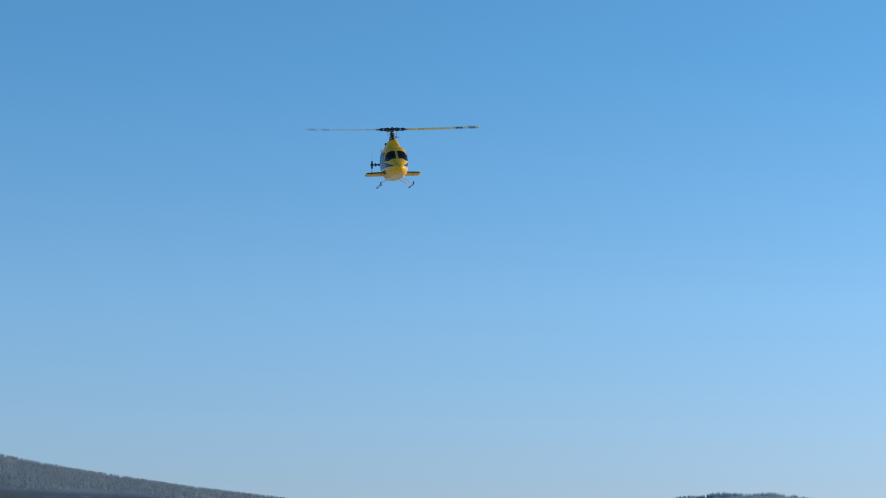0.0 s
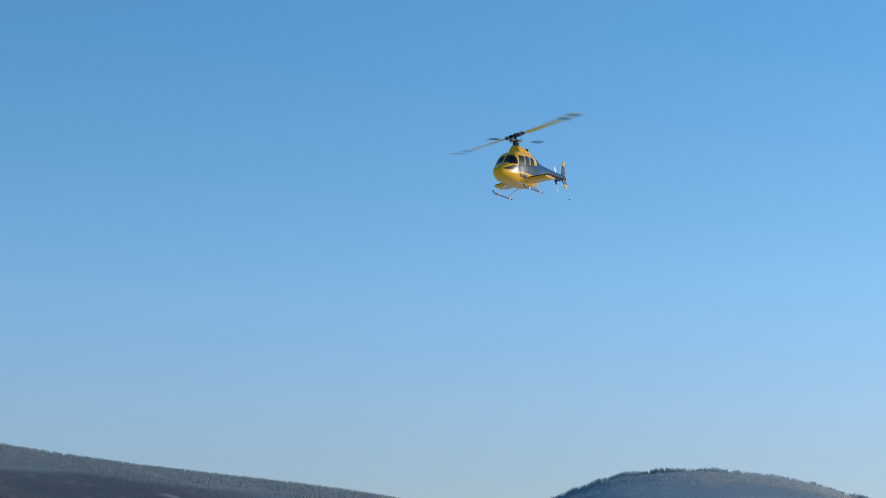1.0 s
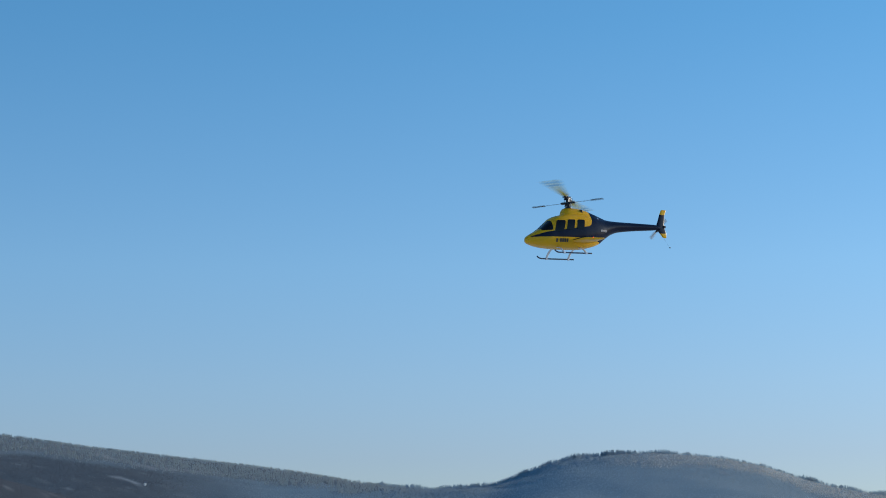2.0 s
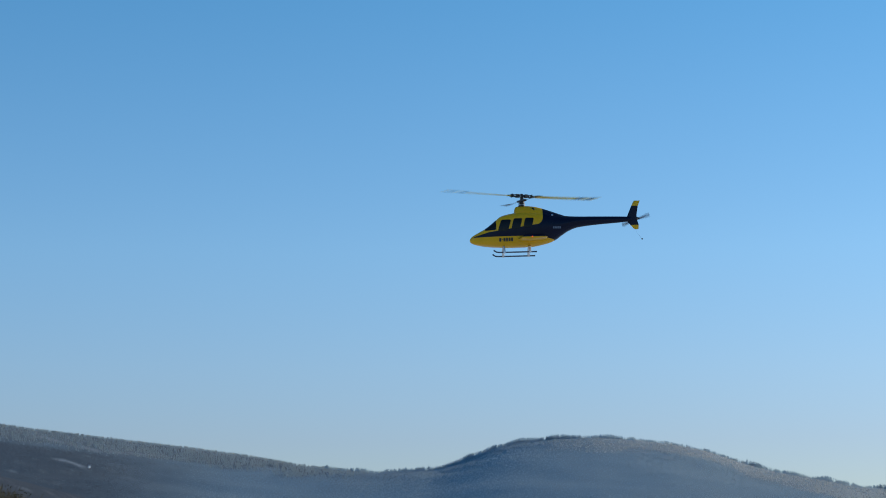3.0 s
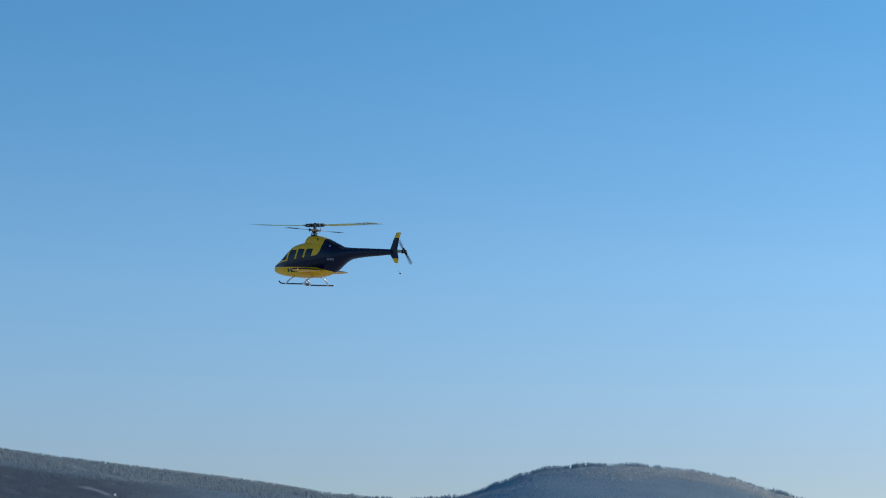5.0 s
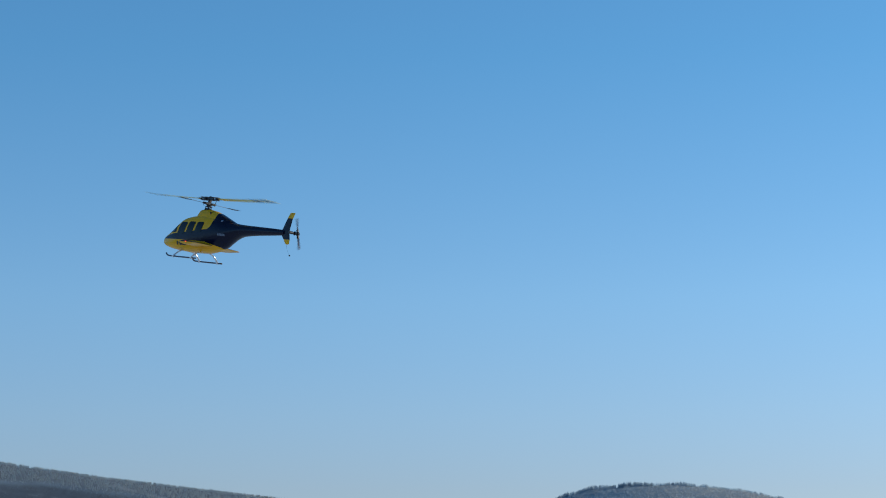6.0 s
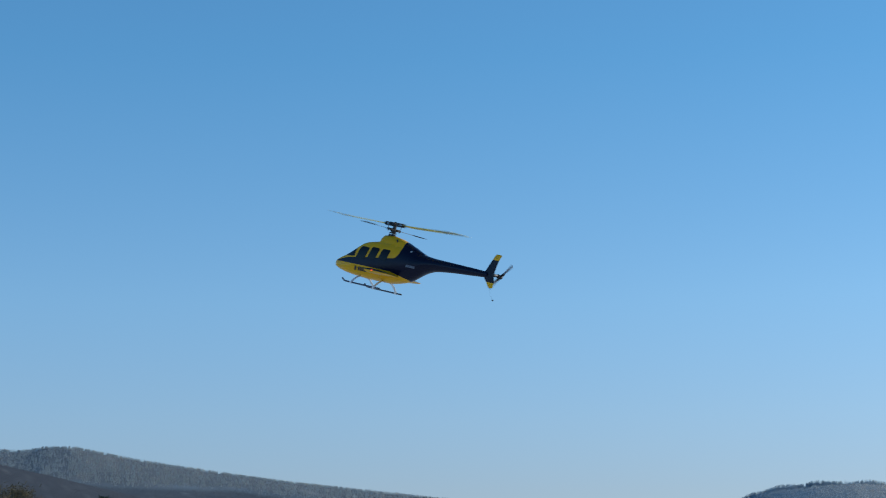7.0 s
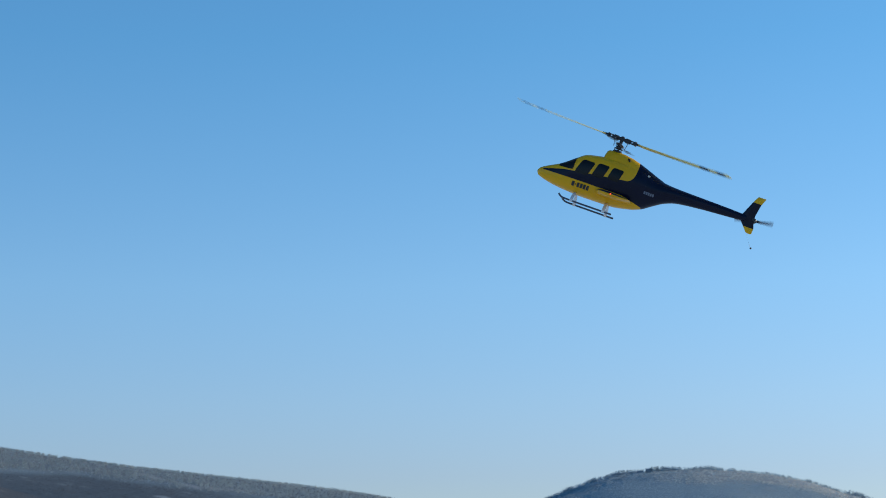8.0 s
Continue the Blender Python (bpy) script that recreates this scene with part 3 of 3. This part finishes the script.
def lathe(profile, sides=20, axis="z"):
    """A turned piece from (radius, height) pairs."""
    rings = [[(r * math.cos(k * math.tau / sides), r * math.sin(k * math.tau / sides), z) for k in range(sides)] for r, z in profile]
    bm = skin(bmesh.new(), rings)
    if axis == "y":
        bmesh.ops.rotate(bm, matrix=Matrix.Rotation(radians(90), 3, "X"), verts=bm.verts)
    if axis == "x":
        bmesh.ops.rotate(bm, matrix=Matrix.Rotation(radians(90), 3, "Y"), verts=bm.verts)
    return bm


def moved(bm, v):
    bmesh.ops.translate(bm, vec=v, verts=bm.verts)
    return bm


def hull(heli):
    rings = []
    xs = [0.424, 0.42, 0.412, 0.403, 0.392, 0.378, 0.362] + [0.345 - 0.0165 * k for k in range(76)]
    for x in xs:
        rings.append([on_hull(x, k * math.tau / 48) for k in range(48)])
    ob = smooth(part("fuselage", skin(bmesh.new(), rings), HULL, heli, "glossy yellow and navy fuselage shell"), 60)
    for side in (1, -1):
        smooth(part("windscreen", panel(windscreen_grid(), side), GLASS, heli, "dark tinted windscreen half"), 30)
        for x0, x1, z0, z1, lean in ((0.196, 0.114, 0.126, 0.218, -0.029), (0.088, 0.018, 0.139, 0.226, -0.024), (-0.010, -0.080, 0.149, 0.228, -0.018)):
            smooth(part("cabin_window", panel(window_grid(x1, x0, z0, z1, lean), side), GLASS, heli, "dark tinted cabin window"), 30)
        # unreadable stand-in for the lettering on chin and boom
        bars = []
        x = 0.187
        for w in (0.017, 0.008, 0.016, 0.016, 0.016, 0.016):
            z0, z1 = (0.042, 0.070) if w > 0.01 else (0.054, 0.059)
            bars.append(panel(window_grid(x - w, x, z0, z1, 0, 0.1, 3, 3), side, 0.002))
            x -= w + 0.0045
        part("lettering", merge(*bars), BLACK, heli, "black lettering bars")
        bars = []
        x = -0.252
        for w in (0.011, 0.010, 0.011, 0.010, 0.011):
            bars.append(panel(window_grid(x - w, x, 0.138, 0.155, 0, 0.1, 3, 3), side, 0.002))
            x -= w + 0.003
        part("boom_lettering", merge(*bars), GREY, heli, "small grey lettering bars")
        smooth(part("air_vent", panel(window_grid(-0.256, -0.240, 0.246, 0.265, -0.006, 0.5, 4, 4), side), ALLOY, heli, "bright metal air vent"), 30)
    return ob


def cowling(heli):
    """Engine housing on the roof: a stepped front, rounded shoulders, faired into the boom."""
    lines = ((0.058, 0.032, 0.286), (0.056, 0.038, 0.302), (0.050, 0.041, 0.322), (0.040, 0.043, 0.333), (0.0, 0.046, 0.338), (-0.06, 0.049, 0.337),
             (-0.12, 0.050, 0.328), (-0.18, 0.047, 0.311), (-0.24, 0.041, 0.290), (-0.30, 0.036, 0.268), (-0.345, 0.024, 0.253))
    rings = []
    for x, w, top in lines:
        base = station(x)[1] - 0.030
        ring = []
        for k in range(21):
            a = math.pi * k / 20
            c, s = math.cos(a), math.sin(a)
            ring.append((x, (w + 0.016 * (1 - abs(s)) ** 1.5) * math.copysign(abs(c) ** 0.7, c), base + (top - base) * abs(s) ** 0.75))
        rings.append(ring)
    bm = skin(bmesh.new(), rings)
    cow = smooth(part("engine_cowling", bm, HULL, heli, "yellow engine cowling fading into the navy boom fairing"), 50)
    for side in (1, -1):
        # a forward-facing scoop on each flank
        bm = block(-0.018, 0.018, -0.005, 0.005, -0.019, 0.019, 0.004)
        bmesh.ops.rotate(bm, matrix=Matrix.Rotation(radians(-52 * side), 3, "Z") @ Matrix.Rotation(radians(-20 * side), 3, "X"), verts=bm.verts)
        part("intake_slot", moved(bm, (-0.097, 0.041 * side, 0.300)), BLACK, cow, "black intake scoop")
    part("mast_collar", moved(lathe(((0.030, 0), (0.030, 0.006), (0.024, 0.012), (0.018, 0.014))), (-0.008, 0, 0.334)), BLACK, cow)


def skids(heli):
    for side in (1, -1):
        y = 0.134 * side
        pts = [(0.236, y, -0.034), (0.228, y, -0.042), (0.214, y, -0.050), (0.196, y, -0.053), (0.10, y, -0.054), (0.0, y, -0.054), (-0.105, y, -0.054)]
        t = smooth(part("skid_tube", tube(pts, 0.0058, 10), TUBE, heli, "dark painted skid tube with upturned toe"))
        part("end_cap", tube([(-0.105, y, -0.054), (-0.112, y, -0.054)], [0.0066, 0.005], 10), BLACK, t)
    for x in (0.150, -0.058):
        pts = []
        for k in range(17):
            u = k / 8 - 1
            pts.append((x, 0.134 * u, 0.010 - 0.062 * abs(u) ** 2.6))
        strut = tube(pts, 0.0042, 10)
        for v in strut.verts:
            v.co.x = x + (v.co.x - x) * 2.4
        leg = smooth(part("cross_tube", strut, LEG, heli, "pale flattened landing gear leg"))
        for side in (1, -1):
            part("clamp", block(x - 0.011, x + 0.011, 0.134 * side - 0.008, 0.134 * side + 0.008, -0.062, -0.046, 0.003), LEG, leg)


def sponsons(heli):
    for side in (1, -1):
        rings = []
        for y, x0, chord, th in ((0.070, 0.035, 0.235, 0.039), (0.14, 0.022, 0.220, 0.038), (0.205, 0.008, 0.205, 0.036), (0.221, 0.002, 0.193, 0.029), (0.227, -0.008, 0.175, 0.010)):
            rings.append([(x0 - c, y * side, 0.056 + h) for c, h in airfoil(chord, th)])
        s = smooth(part("sponson", skin(bmesh.new(), rings), SPONSON, heli, "stub wing, yellow below and navy above"), 50)
        if side == 1:
            lamp = lathe(((0.001, -0.004), (0.0036, -0.002), (0.0038, 0.001), (0.0026, 0.003), (0.001, 0.004)), 12, "y")
            bmesh.ops.scale(lamp, vec=(1, -1, 1), verts=lamp.verts)
            part("navigation_light", moved(lamp, (-0.075, 0.229, 0.058)), GLOW, s, "glowing red navigation light")


def tail(heli):
    def fin(name, outline, label):
        """A swept surface: (leading x, trailing x, z, thickness) upwards."""
        rings = []
        for x0, x1, z, th in outline:
            rings.append([(x0 - c, h, z) for c, h in airfoil(x0 - x1, th, 8)])
        return smooth(part(name, skin(bmesh.new(), rings), FIN, heli, label), 50)

    fin("upper_fin", ((-0.850, -0.944, 0.206, 0.018), (-0.868, -0.942, 0.240, 0.015), (-0.900, -0.955, 0.315, 0.011), (-0.921, -0.972, 0.356, 0.009), (-0.926, -0.972, 0.360, 0.003)), "swept navy tail fin with a yellow tip")
    fin("lower_fin", ((-0.926, -0.946, 0.124, 0.003), (-0.917, -0.955, 0.128, 0.008), (-0.888, -0.957, 0.162, 0.011), (-0.850, -0.944, 0.206, 0.018)), "navy lower fin with a yellow tip")
    box = merge(tube([(-0.942, 0.008, 0.216), (-0.943, -0.030, 0.216)], 0.011, 12), tube([(-0.943, -0.028, 0.216), (-0.943, -0.086, 0.216)], 0.006, 10), moved(lathe(((0.012, -0.006), (0.016, 0), (0.012, 0.007)), 12, "y"), (-0.943, -0.052, 0.216)))
    smooth(part("tail_gearbox", box, BLACK, heli, "black tail gearbox and shaft"))
    wire = smooth(part("tail_wire", tube([(-0.929, 0, 0.128), (-0.936, 0, 0.105), (-0.958, 0, 0.072), (-0.978, 0, 0.046)], 0.0005, 6), BLACK, heli, "thin dark tail guard wire"))
    smooth(part("bead", moved(lathe(((0.001, -0.007), (0.005, -0.004), (0.006, 0), (0.005, 0.004), (0.001, 0.007)), 10, "x"), (-0.981, 0, 0.044)), BLACK, wire, "small black bead"))
    hub = smooth(part("tail_rotor", lathe(((0.005, -0.012), (0.014, -0.009), (0.016, 0.004), (0.008, 0.013)), 12, "y"), BLACK, heli, "two-bladed tail rotor"))
    for s in (1, -1):
        rings = []
        for r, ch, tw in ((0.018, 0.010, 18), (0.034, 0.019, 14), (0.08, 0.021, 10), (0.116, 0.020, 8), (0.121, 0.014, 8)):
            m = Matrix.Rotation(radians(-tw * s), 3, "Z")
            rings.append([m @ Vector((c - ch * 0.4, h, 0)) + Vector((0, 0, r * s)) for c, h in airfoil(ch, 0.0035, 6)])
        smooth(part("tail_blade", skin(bmesh.new(), rings), WHITE, hub, "pale tail rotor blade"), 50)
        part("tail_grip", block(-0.008, 0.008, -0.007, 0.007, min(0.010 * s, 0.034 * s), max(0.010 * s, 0.034 * s), 0.002), BLACK, hub)
    return hub


def rotor(heli):
    """Mast and swashplate stay with the hull; the head turns with blades and stabiliser bar. Its origin is the head's centre."""
    mast = smooth(part("rotor_mast", moved(lathe(((0.006, 0), (0.006, 0.092))), (-0.008, 0, 0.335)), STEEL, heli, "dull steel rotor mast"))
    smooth(part("swashplate", moved(lathe(((0.012, 0), (0.027, 0.001), (0.028, 0.006), (0.018, 0.008), (0.018, 0.014), (0.024, 0.015), (0.024, 0.019), (0.01, 0.021))), (-0.008, 0, 0.354)), BLACK, mast, "black swashplate"))
    for k in range(3):
        a = k * math.tau / 3 + 0.5
        c, s = math.cos(a), math.sin(a)
        part("push_rod", tube([(-0.008 + 0.026 * c, 0.026 * s, 0.340), (-0.008 + 0.026 * c, 0.026 * s, 0.360)], 0.0022, 6), STEEL, mast)
    head = block(-0.026, 0.026, -0.012, 0.012, -0.010, 0.010, 0.004)
    head = merge(head, block(-0.009, 0.009, -0.013, 0.013, -0.050, -0.008, 0.003), moved(lathe(((0.011, 0), (0.012, 0.006), (0.006, 0.011))), (0, 0, 0.008)))
    hub = smooth(part("main_rotor", head, BLACK, heli, "black two-bladed rotor head"))
    for s in (1, -1):
        grip = merge(block(0.022, 0.058, -0.016, 0.016, -0.014, 0.014, 0.004), block(0.056, 0.092, -0.012, 0.012, -0.011, 0.011, 0.003), tube([(0.090, 0, 0), (0.135, 0, 0)], [0.009, 0.006], 8), block(0.084, 0.096, -0.019, 0.019, -0.014, 0.014, 0.003))
        nut = block(0.064, 0.076, -0.0135, 0.0135, -0.006, 0.006, 0.002)
        arm = block(0.030, 0.044, 0.012, 0.036, -0.005, 0.003, 0.002)
        blade_rings = []
        for r, ch, th, drop in ((0.112, 0.030, 0.008, 0), (0.135, 0.058, 0.008, 0), (0.20, 0.062, 0.0078, 0.0), (0.40, 0.062, 0.007, 0.003), (0.62, 0.062, 0.0065, 0.008), (0.712, 0.061, 0.006, 0.011), (0.722, 0.046, 0.003, 0.0112)):
            blade_rings.append([(r, (c - ch * 0.35), h + drop + (c - ch * 0.35) * -0.12) for c, h in airfoil(ch, th, 8)])
        blade = skin(bmesh.new(), blade_rings)
        tilt = Matrix.Rotation(0 if s == 1 else math.pi, 4, "Z")
        for nm, bm, mat, lab in (("blade_grip", merge(grip, arm), BLACK, "black blade grip"), ("grip_nut", nut, ALLOY, ""), ("rotor_blade", blade, BLADE, "yellow rotor blade with two black bands")):
            ob = smooth(part(nm, bm, mat, hub, lab), 40)
            ob.matrix_basis = tilt
        # stabiliser bar links
        part("mixing_link", tube([(0.037 * s, 0.034 * s, -0.001), (0.030 * s, 0.028 * s, -0.058)], 0.0022, 6), STEEL, hub)
    bar = smooth(part("flybar", tube([(0, -0.205, -0.040), (0, 0.205, -0.040)], 0.0018, 8), STEEL, hub, "thin steel stabiliser bar"))
    for s in (1, -1):
        rings = []
        for r, ch, th in ((0.186, 0.030, 0.004), (0.192, 0.040, 0.008), (0.286, 0.040, 0.008), (0.293, 0.032, 0.003)):
            rings.append([(ch * 0.4 - c, r * s, -0.040 + h) for c, h in airfoil(ch, th, 6)])
        smooth(part("paddle", skin(bmesh.new(), rings), BLACK, hub, "black stabiliser paddle"), 50)
        part("bar_carrier", block(-0.016, 0.016, min(0.012 * s, 0.058 * s), max(0.012 * s, 0.058 * s), -0.048, -0.032, 0.004), BLACK, hub)
    return hub


def helicopter():
    heli = new("model_helicopter")
    tagged(heli, "yellow and navy radio-controlled scale helicopter flying with skids down", "model helicopter")
    hull(heli)
    cowling(heli)
    skids(heli)
    sponsons(heli)
    return heli, rotor(heli), tail(heli)


HELI, ROTOR, TAIL_ROTOR = helicopter()

# phase of the main rotor (degrees) on top of five quarter turns every tenth of a second, and of the tail rotor
CREEP = ((0, 78), (0.2, 80), (0.5, 84), (0.8, 72), (1.0, 68), (1.2, 64), (2.5, 34), (3.0, 27), (3.5, 22), (4.0, 17), (4.5, -3),
         (5.8, 0), (6.0, -2), (6.5, -18), (7.0, -14), (7.2, -4), (7.5, 8), (8.0, -9))
# lean of the rotor disc against the hull: time, about the long axis, about the cross axis (degrees)
DISC = ((0, -1.5, 0.0), (0.5, 1.6, 2.2), (1.0, -0.4, 2.0), (1.2, -1.0, 2.2), (2.5, 0.8, -0.4), (3.0, 0.0, 0.0), (7.5, 0.0, 0.0), (8.0, 0.2, -2.2))
TAIL_PHASE = ((0, 30), (0.5, 0), (1.0, 0), (2.5, 20), (3.0, -70), (3.5, 20), (4.0, 95), (4.5, -40), (6.0, 18), (6.5, 45), (7.0, -40), (7.5, 0), (8.0, -80))


def tail_turns(times, per_frame=173.0):
    """The tail rotor's angle at each time: through its phases, at about the given turn a frame."""
    total, at, angles = TAIL_PHASE[0][1], [], []
    for (t0, a0), (t1, a1) in zip(TAIL_PHASE, TAIL_PHASE[1:]):
        at.append(t0), angles.append(total)
        total += a1 - a0 + 180 * round((per_frame * (t1 - t0) * FPS - (a1 - a0)) / 180)
    at.append(TAIL_PHASE[-1][0]), angles.append(total)
    return [float(np.interp(t, at, angles)) for t in times]


def motions():
    walk(HELI, [
        (0.0, pose(-1.607, 16.650, 5.572, 3.13, 8.06, 281.70)),
        (0.2, pose(-1.294, 16.567, 5.508, 1.29, 3.86, 276.05)),
        (0.5, pose(-0.819, 16.277, 5.375, 2.44, 1.85, 264.42)),
        (0.8, pose(-0.340, 16.141, 5.262, 4.96, 2.31, 253.36)),
        (1.0, pose(-0.106, 16.035, 5.162, 5.42, 2.38, 245.69)),
        (1.2, pose(0.120, 16.036, 5.030, 6.69, 2.48, 237.75)),
        (2.5, pose(0.752, 16.701, 4.499, -0.77, 2.00, 196.08)),
        (3.0, pose(0.721, 16.711, 4.528, -2.21, 1.44, 180.34)),
        (3.5, pose(0.563, 16.828, 4.524, -6.25, 0.24, 161.20)),
        (4.0, pose(0.175, 16.945, 4.441, -6.50, -1.49, 149.46)),
        (4.5, pose(-0.433, 16.726, 4.377, -7.01, -4.56, 139.52)),
        (5.8, pose(-2.173, 15.776, 4.669, 1.93, -10.31, 137.11)),
        (6.0, pose(-2.310, 15.548, 4.675, 1.45, -11.01, 140.08)),
        (6.5, pose(-2.467, 15.047, 4.577, 1.17, -12.98, 145.97)),
        (7.0, pose(-2.163, 14.498, 4.303, 1.50, -16.30, 152.32)),
        (7.2, pose(-1.954, 14.248, 4.263, -0.41, -17.29, 156.80)),
        (7.5, pose(-1.244, 13.744, 4.253, -1.06, -19.44, 159.34)),
        (8.0, pose(0.434, 12.728, 4.338, -6.22, -21.39, 177.11)),
    ])
    times = [k / FPS for k in range(int(8.0 * FPS) + 1)]
    creep = [float(np.interp(t, [c[0] for c in CREEP], [c[1] for c in CREEP])) for t in times]
    # both rotors turn fast: half of the turn is the hub's, half that of what it carries
    turns = [(c + 4500 * t) / 2 for t, c in zip(times, creep)]
    lean = [[float(np.interp(t, [d[0] for d in DISC], [d[k] for d in DISC])) for k in (1, 2)] for t in times]
    walk(ROTOR, [(t, pose(-0.010, 0, 0.422, *l, 0) @ pose(0, 0, 0, 0, 0, a)) for t, l, a in zip(times, lean, turns)])
    for ob in ROTOR.children:
        tilt = ob.matrix_basis.copy()
        walk(ob, [(t, pose(0, 0, 0, 0, 0, a) @ tilt) for t, a in zip(times, turns)])
    turns = [a / 2 for a in tail_turns(times)]
    walk(TAIL_ROTOR, [(t, pose(-0.943, -0.084, 0.216, 0, a, 0)) for t, a in zip(times, turns)])
    for ob in TAIL_ROTOR.children:
        walk(ob, [(t, pose(0, 0, 0, 0, a, 0)) for t, a in zip(times, turns)])


motions()
